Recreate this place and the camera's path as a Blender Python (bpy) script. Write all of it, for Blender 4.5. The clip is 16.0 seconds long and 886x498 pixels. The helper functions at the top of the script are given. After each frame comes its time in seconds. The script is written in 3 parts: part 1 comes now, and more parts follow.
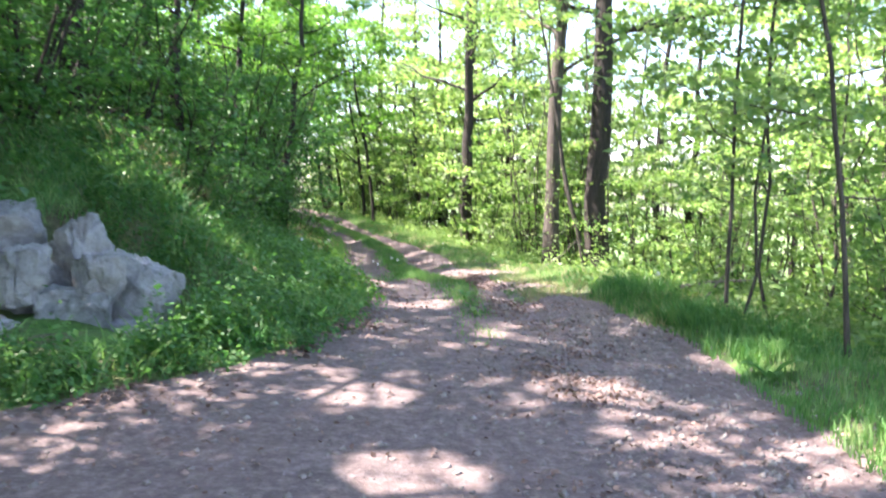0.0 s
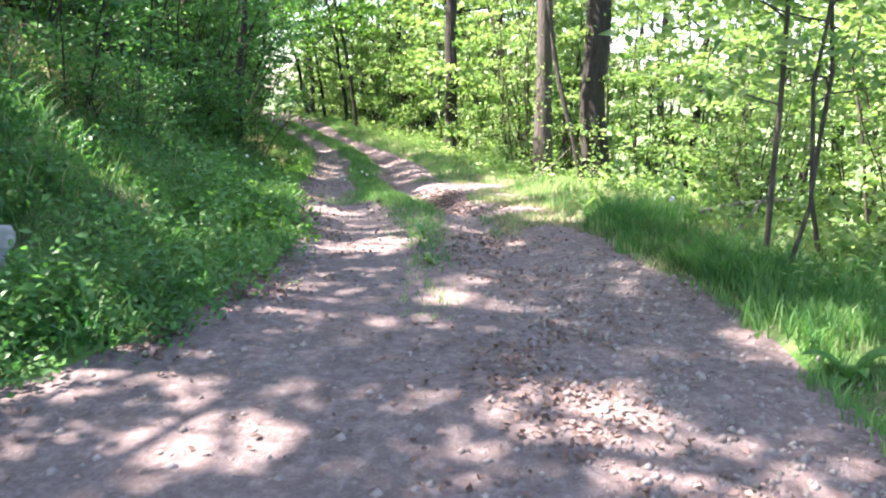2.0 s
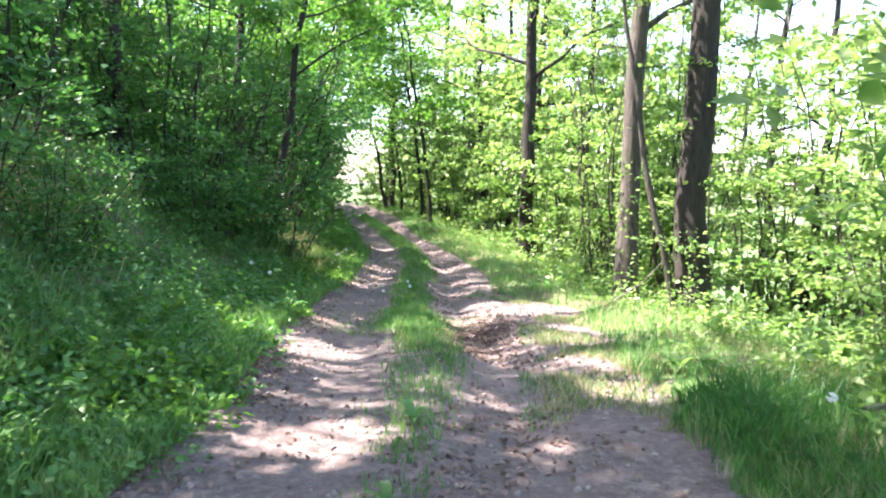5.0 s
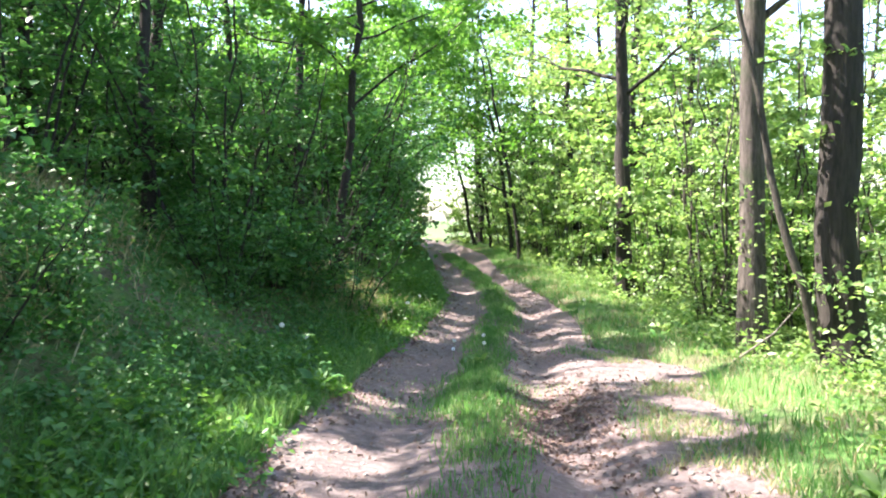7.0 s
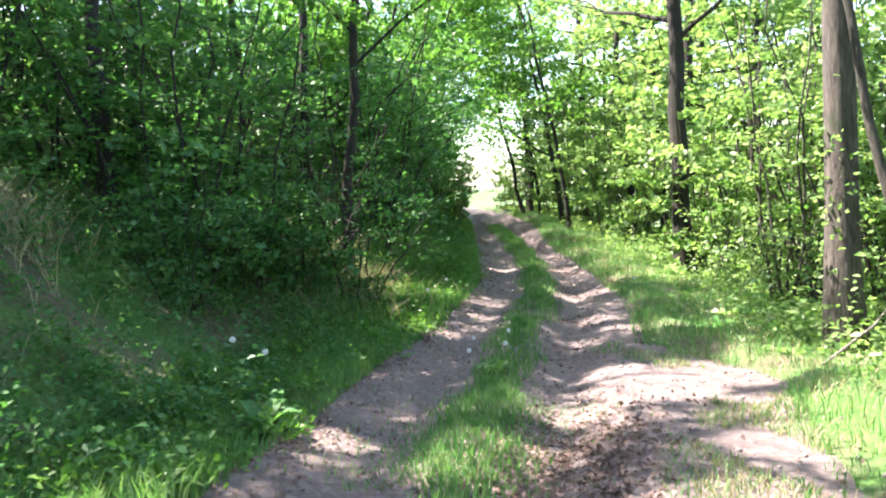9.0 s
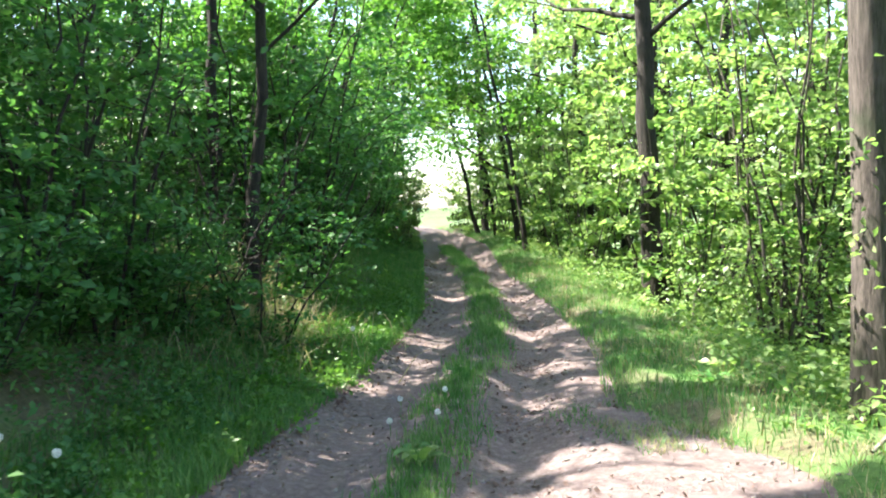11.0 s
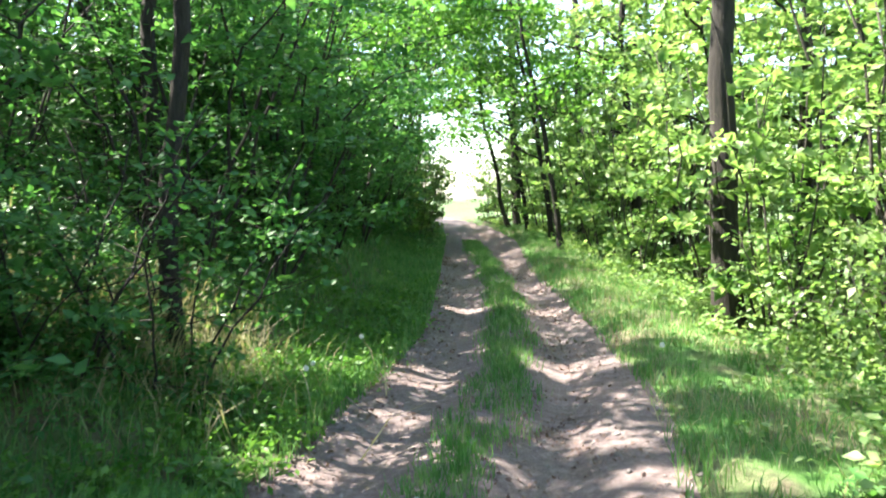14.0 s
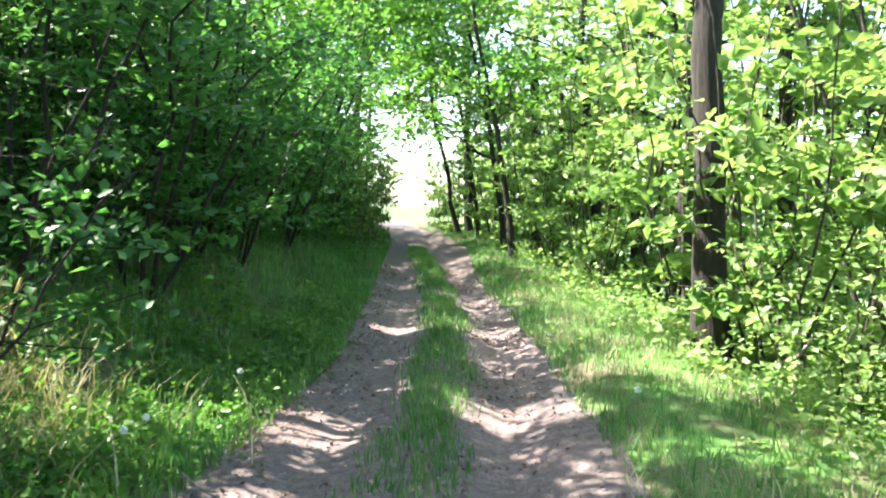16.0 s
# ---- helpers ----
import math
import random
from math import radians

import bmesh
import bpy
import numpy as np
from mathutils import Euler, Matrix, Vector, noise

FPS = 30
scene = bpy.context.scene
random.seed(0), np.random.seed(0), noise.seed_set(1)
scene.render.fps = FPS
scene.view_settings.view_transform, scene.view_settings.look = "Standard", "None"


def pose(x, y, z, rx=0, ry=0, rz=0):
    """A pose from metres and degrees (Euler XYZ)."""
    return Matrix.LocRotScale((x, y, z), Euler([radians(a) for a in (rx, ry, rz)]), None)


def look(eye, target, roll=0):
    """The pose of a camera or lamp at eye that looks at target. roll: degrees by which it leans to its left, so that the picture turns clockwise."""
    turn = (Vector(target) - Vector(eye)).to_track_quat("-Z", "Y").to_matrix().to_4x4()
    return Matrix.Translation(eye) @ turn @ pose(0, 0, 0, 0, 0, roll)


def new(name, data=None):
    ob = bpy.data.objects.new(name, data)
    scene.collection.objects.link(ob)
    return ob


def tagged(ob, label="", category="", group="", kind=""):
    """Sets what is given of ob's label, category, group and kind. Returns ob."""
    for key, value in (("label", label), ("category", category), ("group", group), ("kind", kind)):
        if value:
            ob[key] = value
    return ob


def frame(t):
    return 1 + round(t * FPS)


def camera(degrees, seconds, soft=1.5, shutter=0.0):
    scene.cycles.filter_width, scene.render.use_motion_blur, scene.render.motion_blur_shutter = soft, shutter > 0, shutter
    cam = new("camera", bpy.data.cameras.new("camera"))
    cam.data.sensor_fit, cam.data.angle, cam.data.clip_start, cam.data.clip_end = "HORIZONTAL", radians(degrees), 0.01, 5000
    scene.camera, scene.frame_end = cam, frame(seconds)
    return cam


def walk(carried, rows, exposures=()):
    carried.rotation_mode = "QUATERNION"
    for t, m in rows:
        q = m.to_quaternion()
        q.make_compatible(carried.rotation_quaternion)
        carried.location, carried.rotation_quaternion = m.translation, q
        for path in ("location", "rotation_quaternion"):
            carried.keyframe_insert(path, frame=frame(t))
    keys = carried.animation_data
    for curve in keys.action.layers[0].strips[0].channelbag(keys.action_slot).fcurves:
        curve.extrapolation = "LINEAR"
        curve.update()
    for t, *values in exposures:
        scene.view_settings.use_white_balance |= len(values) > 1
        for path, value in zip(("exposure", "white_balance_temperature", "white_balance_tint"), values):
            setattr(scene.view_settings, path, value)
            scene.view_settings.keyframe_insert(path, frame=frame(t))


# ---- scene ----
# ---- camera ----
cam = camera(59.92, 16.0, soft=2.0, shutter=0.3)
PATH = [  # seconds, eye x y z, turn to the left, tilt up, lean (degrees)
    (0, 0.001, -0.000, 1.513, -0.29, -4.03, 1.68),
    (0.5, 0.104, 0.508, 1.549, -2.41, -8.29, 0.33),
    (1, 0.225, 0.970, 1.592, -1.67, -7.74, -1.15),
    (1.5, 0.308, 1.450, 1.591, -1.51, -10.67, -0.36),
    (2, 0.419, 1.887, 1.573, -0.41, -11.41, 0.23),
    (2.5, 0.492, 2.342, 1.568, -1.60, -8.78, 1.61),
    (3, 0.612, 2.749, 1.575, -1.99, -11.10, 1.88),
    (3.5, 0.762, 3.105, 1.613, -0.15, -6.31, 1.86),
    (4, 0.861, 3.487, 1.633, 2.27, -5.42, 2.43),
    (6.5, 0.892, 5.754, 1.681, 11.92, -2.51, -0.02),
    (7, 0.901, 6.218, 1.682, 13.66, -2.15, -0.40),
    (7.5, 0.916, 6.689, 1.689, 14.65, -3.70, -1.23),
    (8, 0.911, 7.165, 1.684, 15.65, -5.05, -1.63),
    (8.5, 0.939, 7.584, 1.711, 16.99, -5.42, -1.99),
    (9, 0.995, 8.007, 1.741, 18.16, -4.41, -2.75),
    (11.5, 0.660, 10.413, 1.705, 14.44, -3.19, -2.19),
    (12, 0.608, 10.811, 1.699, 14.22, -6.78, -1.97),
    (12.5, 0.530, 11.186, 1.708, 11.29, -7.29, -1.26),
    (13, 0.448, 11.621, 1.710, 8.47, -5.15, -1.13),
    (13.5, 0.367, 12.146, 1.702, 15.23, -6.29, -1.27),
    (14, 0.315, 12.716, 1.674, 17.54, -3.75, -1.49),
    (14.5, 0.269, 13.199, 1.644, 16.83, -2.40, -1.26),
    (15, 0.208, 13.638, 1.638, 15.61, -3.23, -1.04),
    (15.5, 0.152, 14.143, 1.594, 14.24, -3.98, -0.44),
    (16, 0.097, 14.655, 1.554, 14.28, -3.31, -0.26),
]


def carried_pose(x, y, z, turn, tilt, lean):
    a, b = radians(turn), radians(tilt)
    way = Vector((-math.sin(a) * math.cos(b), math.cos(a) * math.cos(b), math.sin(b)))
    return look((x, y, z), Vector((x, y, z)) + way, lean)


walk(cam, [(r[0], carried_pose(*r[1:])) for r in PATH], exposures=[(0, 2.82, 6500, 22), (3, 2.95, 6500, 22), (4, 2.95, 6500, 20), (6.5, 2.75, 6500, 18), (8, 2.7, 6500, 17), (9, 2.77, 6500, 16), (12, 2.62, 6500, 9), (16, 2.9, 6500, 10)])

# ---- light ----
SUN_FROM = Vector((-0.84, 0.06, 1.22)).normalized()
sun = new("sun", bpy.data.lights.new("sun", "SUN"))
sun.data.energy, sun.data.angle, sun.data.color = 5.0, radians(0.6), (1.0, 0.94, 0.82)
sun.matrix_world = look(SUN_FROM * 60, (0, 0, 0))
world = bpy.data.worlds.new("world")
scene.world = world
world.use_nodes = True
wn = world.node_tree.nodes
sky = wn.new("ShaderNodeTexSky")
sky.sky_type, sky.sun_disc = "NISHITA", False
sky.sun_elevation = math.asin(SUN_FROM.z)
sky.sun_rotation = math.atan2(SUN_FROM.x, SUN_FROM.y)
sky.air_density, sky.dust_density = 1.0, 1.5
world.node_tree.links.new(sky.outputs[0], wn["Background"].inputs[0])
wn["Background"].inputs[1].default_value = 0.125

# ---- materials ----


def ramp(nt, fac, stops):
    r = nt.nodes.new("ShaderNodeValToRGB")
    while len(r.color_ramp.elements) < len(stops):
        r.color_ramp.elements.new(0.5)
    for e, (p, c) in zip(r.color_ramp.elements, stops):
        e.position, e.color = p, (*c, 1)
    nt.links.new(fac, r.inputs[0])
    return r.outputs[0]


def noise_tex(nt, scale, detail=3.0, rough=0.6, coord="Object", stretch=None):
    tc = nt.nodes.new("ShaderNodeTexCoord")
    n = nt.nodes.new("ShaderNodeTexNoise")
    n.inputs["Scale"].default_value, n.inputs["Detail"].default_value, n.inputs["Roughness"].default_value = scale, detail, rough
    src = tc.outputs[coord]
    if stretch:
        mp = nt.nodes.new("ShaderNodeMapping")
        mp.inputs["Scale"].default_value = stretch
        nt.links.new(src, mp.inputs[0])
        src = mp.outputs[0]
    nt.links.new(src, n.inputs["Vector"])
    return n.outputs["Fac"]


def mixcol(nt, fac, a, b, mode="MIX"):
    m = nt.nodes.new("ShaderNodeMix")
    m.data_type, m.blend_type = "RGBA", mode
    if isinstance(fac, float):
        m.inputs[0].default_value = fac
    else:
        nt.links.new(fac, m.inputs[0])
    nt.links.new(a, m.inputs[6])
    nt.links.new(b, m.inputs[7])
    return m.outputs[2]


def base_mat(name, rough=0.8):
    m = bpy.data.materials.new(name)
    m.use_nodes = True
    b = m.node_tree.nodes["Principled BSDF"]
    b.inputs["Roughness"].default_value = rough
    return m, m.node_tree, b


def bump(nt, b, fac, strength, dist):
    bp = nt.nodes.new("ShaderNodeBump")
    bp.inputs["Strength"].default_value, bp.inputs["Distance"].default_value = strength, dist
    nt.links.new(fac, bp.inputs["Height"])
    nt.links.new(bp.outputs[0], b.inputs["Normal"])


def leaf_mat(name, dark, mid, light, through_light=0.45, rough=0.45):
    m, nt, b = base_mat(name, rough)
    fine = noise_tex(nt, 7.0, 1.0)
    broad = noise_tex(nt, 0.9, 2.0)
    c1 = ramp(nt, fine, [(0.34, dark), (0.5, mid), (0.66, light)])
    c2 = ramp(nt, broad, [(0.3, dark), (0.7, light)])
    col = mixcol(nt, 0.35, c1, c2)
    nt.links.new(col, b.inputs["Base Color"])
    b.inputs["Specular IOR Level"].default_value = 0.4
    tr = nt.nodes.new("ShaderNodeBsdfTranslucent")
    warm = nt.nodes.new("ShaderNodeRGB")
    warm.outputs[0].default_value = (0.93, 1.0, 0.6, 1)
    nt.links.new(mixcol(nt, 1.0, col, warm.outputs[0], "MULTIPLY"), tr.inputs[0])
    mx = nt.nodes.new("ShaderNodeMixShader")
    mx.inputs[0].default_value = through_light
    nt.links.new(b.outputs[0], mx.inputs[1])
    nt.links.new(tr.outputs[0], mx.inputs[2])
    nt.links.new(mx.outputs[0], nt.nodes["Material Output"].inputs[0])
    return m


# Pale end of the greens stands in for sun highlights on the leaves.
M_LEAF_SUN = leaf_mat("sunlit-toned green leaves", (0.06, 0.17, 0.042), (0.18, 0.32, 0.075), (0.42, 0.51, 0.25), 0.55, 0.38)
# Deeper copy of the leaf tone, holding the bank's shade in its colour.
M_LEAF_SHADE = leaf_mat("shade-toned green leaves", (0.026, 0.11, 0.032), (0.062, 0.20, 0.052), (0.16, 0.32, 0.1), 0.5, 0.45)
M_LEAF_CANOPY = leaf_mat("canopy leaves", (0.05, 0.16, 0.026), (0.10, 0.25, 0.04), (0.19, 0.35, 0.075), 0.55, 0.4)
M_GRASS = leaf_mat("grass", (0.032, 0.15, 0.035), (0.085, 0.255, 0.058), (0.28, 0.41, 0.17), 0.45, 0.55)
M_DRYGRASS = leaf_mat("dry grass", (0.22, 0.19, 0.10), (0.36, 0.31, 0.18), (0.5, 0.46, 0.30), 0.3, 0.7)
M_LITTER = leaf_mat("dead leaves", (0.06, 0.035, 0.028), (0.15, 0.09, 0.075), (0.30, 0.21, 0.18), 0.1, 0.75)


def bark_mat(name, dark, light, moss=None):
    m, nt, b = base_mat(name, 0.9)
    grain = noise_tex(nt, 6.0, 6.0, 0.7, stretch=(5, 5, 0.7))
    patch = noise_tex(nt, 1.6, 3.0)
    col = ramp(nt, grain, [(0.35, dark), (0.65, light)])
    if moss:
        mc = nt.nodes.new("ShaderNodeRGB")
        mc.outputs[0].default_value = (*moss, 1)
        f = ramp(nt, patch, [(0.52, (0, 0, 0)), (0.66, (0.75, 0.75, 0.75))])
        col = mixcol(nt, f, col, mc.outputs[0])
    nt.links.new(col, b.inputs["Base Color"])
    bump(nt, b, grain, 0.9, 0.03)
    return m


# Dark bark taken near black, standing in for shade on trunks and stems.
M_BARK = bark_mat("shade-deepened dark bark", (0.010, 0.008, 0.007), (0.040, 0.031, 0.026))
M_BARK_PALE = bark_mat("grey brown flaking bark", (0.028, 0.022, 0.019), (0.125, 0.103, 0.092), (0.03, 0.045, 0.018))
M_TWIG = bark_mat("grey brown twig bark", (0.022, 0.019, 0.016), (0.09, 0.076, 0.062))
M_DEADWOOD = bark_mat("pale dead wood", (0.10, 0.085, 0.07), (0.30, 0.265, 0.225))


def dirt_mat():
    m, nt, b = base_mat("trodden gravel earth", 0.95)
    fine = noise_tex(nt, 45.0, 4.0, 0.7)
    mid = noise_tex(nt, 5.0, 4.0, 0.65)
    broad = noise_tex(nt, 0.8, 3.0)
    c = ramp(nt, fine, [(0.3, (0.040, 0.031, 0.031)), (0.5, (0.122, 0.098, 0.098)), (0.75, (0.36, 0.32, 0.318))])
    c2 = ramp(nt, mid, [(0.3, (0.056, 0.036, 0.036)), (0.55, (0.138, 0.11, 0.11)), (0.8, (0.29, 0.24, 0.238))])
    clod = noise_tex(nt, 15.0, 5.0, 0.75)
    c4 = ramp(nt, clod, [(0.36, (0.028, 0.020, 0.019)), (0.5, (0.12, 0.098, 0.098)), (0.66, (0.38, 0.315, 0.305))])
    c3 = ramp(nt, broad, [(0.35, (0.14, 0.098, 0.094)), (0.65, (0.215, 0.138, 0.127))])
    col = mixcol(nt, 0.35, mixcol(nt, 0.5, mixcol(nt, 0.5, c, c2), c4), c3)
    nt.links.new(col, b.inputs["Base Color"])
    bump(nt, b, mixcol(nt, 0.55, mixcol(nt, 0.5, fine, mid), clod), 1.0, 0.05)
    return m


def soil_mat():
    m, nt, b = base_mat("mossy woodland soil", 0.95)
    fine = noise_tex(nt, 22.0, 5.0, 0.7)
    broad = noise_tex(nt, 1.1, 3.0)
    earth = ramp(nt, fine, [(0.3, (0.05, 0.04, 0.025)), (0.7, (0.17, 0.13, 0.085))])
    green = ramp(nt, fine, [(0.3, (0.035, 0.11, 0.016)), (0.7, (0.10, 0.25, 0.04))])
    col = mixcol(nt, ramp(nt, broad, [(0.38, (0.1, 0.1, 0.1)), (0.6, (0.95, 0.95, 0.95))]), earth, green)
    nt.links.new(col, b.inputs["Base Color"])
    bump(nt, b, fine, 0.9, 0.04)
    return m


def rock_mat():
    m, nt, b = base_mat("weathered limestone", 0.85)
    fine = noise_tex(nt, 14.0, 6.0, 0.7)
    broad = noise_tex(nt, 2.2, 4.0)
    c = ramp(nt, fine, [(0.3, (0.14, 0.14, 0.145)), (0.55, (0.33, 0.33, 0.34)), (0.8, (0.5, 0.5, 0.5))])
    d = ramp(nt, broad, [(0.35, (0.05, 0.05, 0.04)), (0.5, (0.32, 0.32, 0.325)), (0.75, (0.40, 0.36, 0.29))])
    nt.links.new(mixcol(nt, 0.45, c, d), b.inputs["Base Color"])
    bump(nt, b, fine, 1.0, 0.04)
    return m


M_DIRT, M_SOIL, M_ROCK = dirt_mat(), soil_mat(), rock_mat()
M_PEBBLE, _nt, _b = base_mat("pebble stone", 0.9)
_nt.links.new(ramp(_nt, noise_tex(_nt, 9.0, 2.0), [(0.3, (0.09, 0.075, 0.07)), (0.7, (0.30, 0.26, 0.24))]), _b.inputs["Base Color"])
M_PETAL, _nt, _b = base_mat("white petals", 0.6)
_b.inputs["Base Color"].default_value = (0.8, 0.8, 0.78, 1)

# ---- the lie of the land ----
PROF_Y = [-40, -5, 0, 5, 9, 11, 13, 16, 19, 22, 27, 42, 50, 70, 200]
PROF_Z = [-0.4, -0.05, 0, 0.33, 0.40, 0.30, 0.13, 0.0, -0.02, 0.02, 0.07, 0.45, 0.5, 0.5, 0.4]
LEFT_Y = [-40, 0, 3, 4.3, 5.2, 6.4, 8.5, 10.7, 12.4, 14.6, 17, 18.3, 20, 22, 28, 37.8, 46, 60, 200]
LEFT_X = [-5, -4.5, -3.6, -2.2, -1.24, -0.85, -0.87, -1.4, -1.6, -2.05, -2.2, -2.4, -2.6, -2.95, -4.7, -7.6, -10.4, -16.5, -83]
RIGHT_Y = [-40, 0, 3.4, 5, 6.4, 7.4, 9.2, 11, 13, 14.6, 15.4, 16.1, 19.2, 20.5, 23.2, 29.2, 35.8, 46, 60, 200]
RIGHT_X = [2.8, 2.6, 2.2, 2.12, 2.2, 1.95, 1.75, 1.75, 1.7, 1.75, 1.5, 0.5, 0.15, -0.25, -0.95, -2.85, -4.5, -8.3, -14.5, -81]
MID_Y = [6, 7.2, 9.4, 11, 12.5, 14.5, 17, 19.3, 20.5, 24, 29.5, 35, 46]
MID_X = [0.4, 0.35, 0.24, 0.05, -0.38, -0.65, -1.08, -1.22, -1.48, -2.25, -3.9, -5.8, -9.4]
BANK_D = [0, 0.4, 0.9, 1.5, 2.2, 3, 5, 10, 25, 60, 600]
BANK_Z = [0, 0.04, 0.2, 0.62, 1.15, 1.6, 2.5, 5.0, 12, 20, 34]
SLOPE_D = [0, 0.35, 0.9, 1.8, 2.6, 3.4, 5, 10, 30, 100, 600]
SLOPE_Z = [0, 0.08, 0.05, -0.05, -0.35, -0.65, -1.2, -3.0, -8, -12, -10]


def smooth_interp(y, ys, xs, reach=0.7):
    y = np.asarray(y, float)
    return sum(w * np.interp(y + o * reach, ys, xs) for o, w in ((-1, 0.2), (-0.5, 0.2), (0, 0.2), (0.5, 0.2), (1, 0.2)))


def left_x(y): return smooth_interp(y, LEFT_Y, LEFT_X)
def right_x(y): return smooth_interp(y, RIGHT_Y, RIGHT_X)
def mid_x(y): return smooth_interp(y, MID_Y, MID_X)


def wobble(x, y, k, s):
    return (np.sin(x * k + s) * np.cos(y * k * 1.13 + 2 * s) + 0.5 * np.sin(x * k * 2.3 + y * k * 1.7 + s) + 0.3 * np.sin(y * k * 4.1 - x * k * 3.3 + 3 * s)) / 1.8


def height(x, y):
    x, y = np.asarray(x, float), np.asarray(y, float)
    l, r = left_x(y), right_x(y)
    dl, dr = np.maximum(l - x, 0), np.maximum(x - r, 0)
    z = smooth_interp(y, PROF_Y, PROF_Z, 1.5)
    z = z + np.interp(dl, BANK_D, BANK_Z) * np.interp(y, [2, 6.3, 7.2, 8.5, 46, 72], [0.12, 0.18, 0.8, 1.0, 1.0, 0.0]) + np.interp(dr, SLOPE_D, SLOPE_Z)
    inside = (dl == 0) & (dr == 0)
    m = mid_x(y)
    ruts = 0.8 * np.exp(-((x - m + 0.62) / 0.30) ** 2) + 1.2 * np.exp(-((x - m - 0.60) / 0.30) ** 2)
    deep = np.interp(y, [5, 8, 12, 40], [0.0, 0.05, 0.12, 0.12])
    z = z - np.where(inside, ruts * deep, 0)
    z = z + wobble(x, y, 2.1, 0.4) * np.where(inside, 0.012, 0.05 + 0.07 * np.clip(dl - 0.6, 0, 1)) + wobble(x, y, 7.0, 1.4) * np.where(inside, 0.008, 0.02)
    z = z + wobble(x, y, 0.5, 2.0) * np.clip((dl + dr - 1) / 4, 0, 1) * 0.35
    return z


def hz(x, y): return float(height(x, y))


def mesh_from(name, verts, faces, mat, smooth=True):
    me = bpy.data.meshes.new(name)
    me.from_pydata([tuple(v) for v in verts], [], faces)
    me.materials.append(mat)
    if smooth:
        me.polygons.foreach_set("use_smooth", [True] * len(me.polygons))
    me.update()
    return me


def mesh_arrays(name, V, loops, per, mat, smooth=False):
    """A mesh from arrays: vertices (n, 3) and faces of `per` corners each."""
    me = bpy.data.meshes.new(name)
    nf = len(loops) // per
    me.vertices.add(len(V))
    me.vertices.foreach_set("co", np.ascontiguousarray(V, dtype=np.float32).ravel())
    me.loops.add(len(loops))
    me.loops.foreach_set("vertex_index", np.ascontiguousarray(loops, dtype=np.int32))
    me.polygons.add(nf)
    me.polygons.foreach_set("loop_start", np.arange(0, nf * per, per, dtype=np.int32))
    if smooth:
        me.polygons.foreach_set("use_smooth", np.ones(nf, dtype=bool))
    me.materials.append(mat)
    me.update(calc_edges=True)
    me.validate()
    return me


def build_ground():
    def steps(a, b, fine, grow, far):
        out, s = [a], fine
        while out[-1] < far:
            if out[-1] > b:
                s *= grow
            out.append(out[-1] + s)
        return np.array(out)
    ys = np.concatenate([-steps(2.0, 6.0, 0.3, 1.35, 500)[::-1], np.arange(-1.8, 32, 0.14), steps(32, 45, 0.3, 1.25, 900)])
    side = steps(0.0, 6.0, 0.16, 1.22, 700)
    inner = np.linspace(0, 1, 19)
    l, r = left_x(ys), right_x(ys)
    X = np.concatenate([l[:, None] - side[::-1][None, :-1], l[:, None] + (r - l)[:, None] * inner[None, :], r[:, None] + side[None, 1:]], 1)
    Y = np.repeat(ys[:, None], X.shape[1], 1)
    Z = height(X, Y)
    ny, nx = X.shape
    V = np.stack([X, Y, Z], 2).reshape(-1, 3)
    i0 = len(side) - 1
    idx = np.arange(ny * nx).reshape(ny, nx)
    Q = np.stack([idx[:-1, :-1], idx[:-1, 1:], idx[1:, 1:], idx[1:, :-1]], 2)
    col = np.arange(nx - 1)[None, :] + 0 * np.arange(ny - 1)[:, None]
    road = (col >= i0) & (col < i0 + 18) & (ys[:-1] > -30)[:, None] & (ys[:-1] < 70)[:, None]
    for name, mask, mat, lab, cat in (("road", road, M_DIRT, "rutted earth and gravel forest track with a grassy middle", "track"),
                                      ("ground", ~road, M_SOIL, "mossy woodland soil, a bank above and a slope below", "ground")):
        q = Q[mask]
        used, inv = np.unique(q.ravel(), return_inverse=True)
        me = mesh_arrays(name, V[used], inv, 4, mat, True)
        tagged(new(name, me), lab, cat, kind="structure")


build_ground()


# ---- kit for plants ----
def tube(V, F, pts, radii, n=7, rng=None, rough=0.0):
    """Adds a tapered tube along pts to the lists V and F."""
    pts = [Vector(p) for p in pts]
    start = len(V)
    up = Vector((0.13, 0.97, 0.2)).normalized()
    for i, (p, r) in enumerate(zip(pts, radii)):
        d = (pts[min(i + 1, len(pts) - 1)] - pts[max(i - 1, 0)]).normalized()
        a = d.cross(up)
        a = a.normalized() if a.length > 1e-3 else d.orthogonal().normalized()
        b = d.cross(a)
        for k in range(n):
            t = 2 * math.pi * k / n
            rr = r * (1 + (rough * (rng.random() - 0.5) * 2 if rough else 0))
            V.append(p + a * (math.cos(t) * rr) + b * (math.sin(t) * rr))
    for i in range(len(pts) - 1):
        for k in range(n):
            a0, a1 = start + i * n + k, start + i * n + (k + 1) % n
            F.append((a0, a1, a1 + n, a0 + n))
    F.append(tuple(start + (len(pts) - 1) * n + k for k in range(n)))


def wander(rng, a, b, n, amount):
    a, b = Vector(a), Vector(b)
    out, drift = [], Vector((0, 0, 0))
    for i in range(n + 1):
        t = i / n
        if 0 < i:
            drift = drift * 0.7 + Vector((rng.gauss(0, 1), rng.gauss(0, 1), rng.gauss(0, 0.4))) * amount
        out.append(a.lerp(b, t) + drift * (1 if i < n else 0.6))
    return out


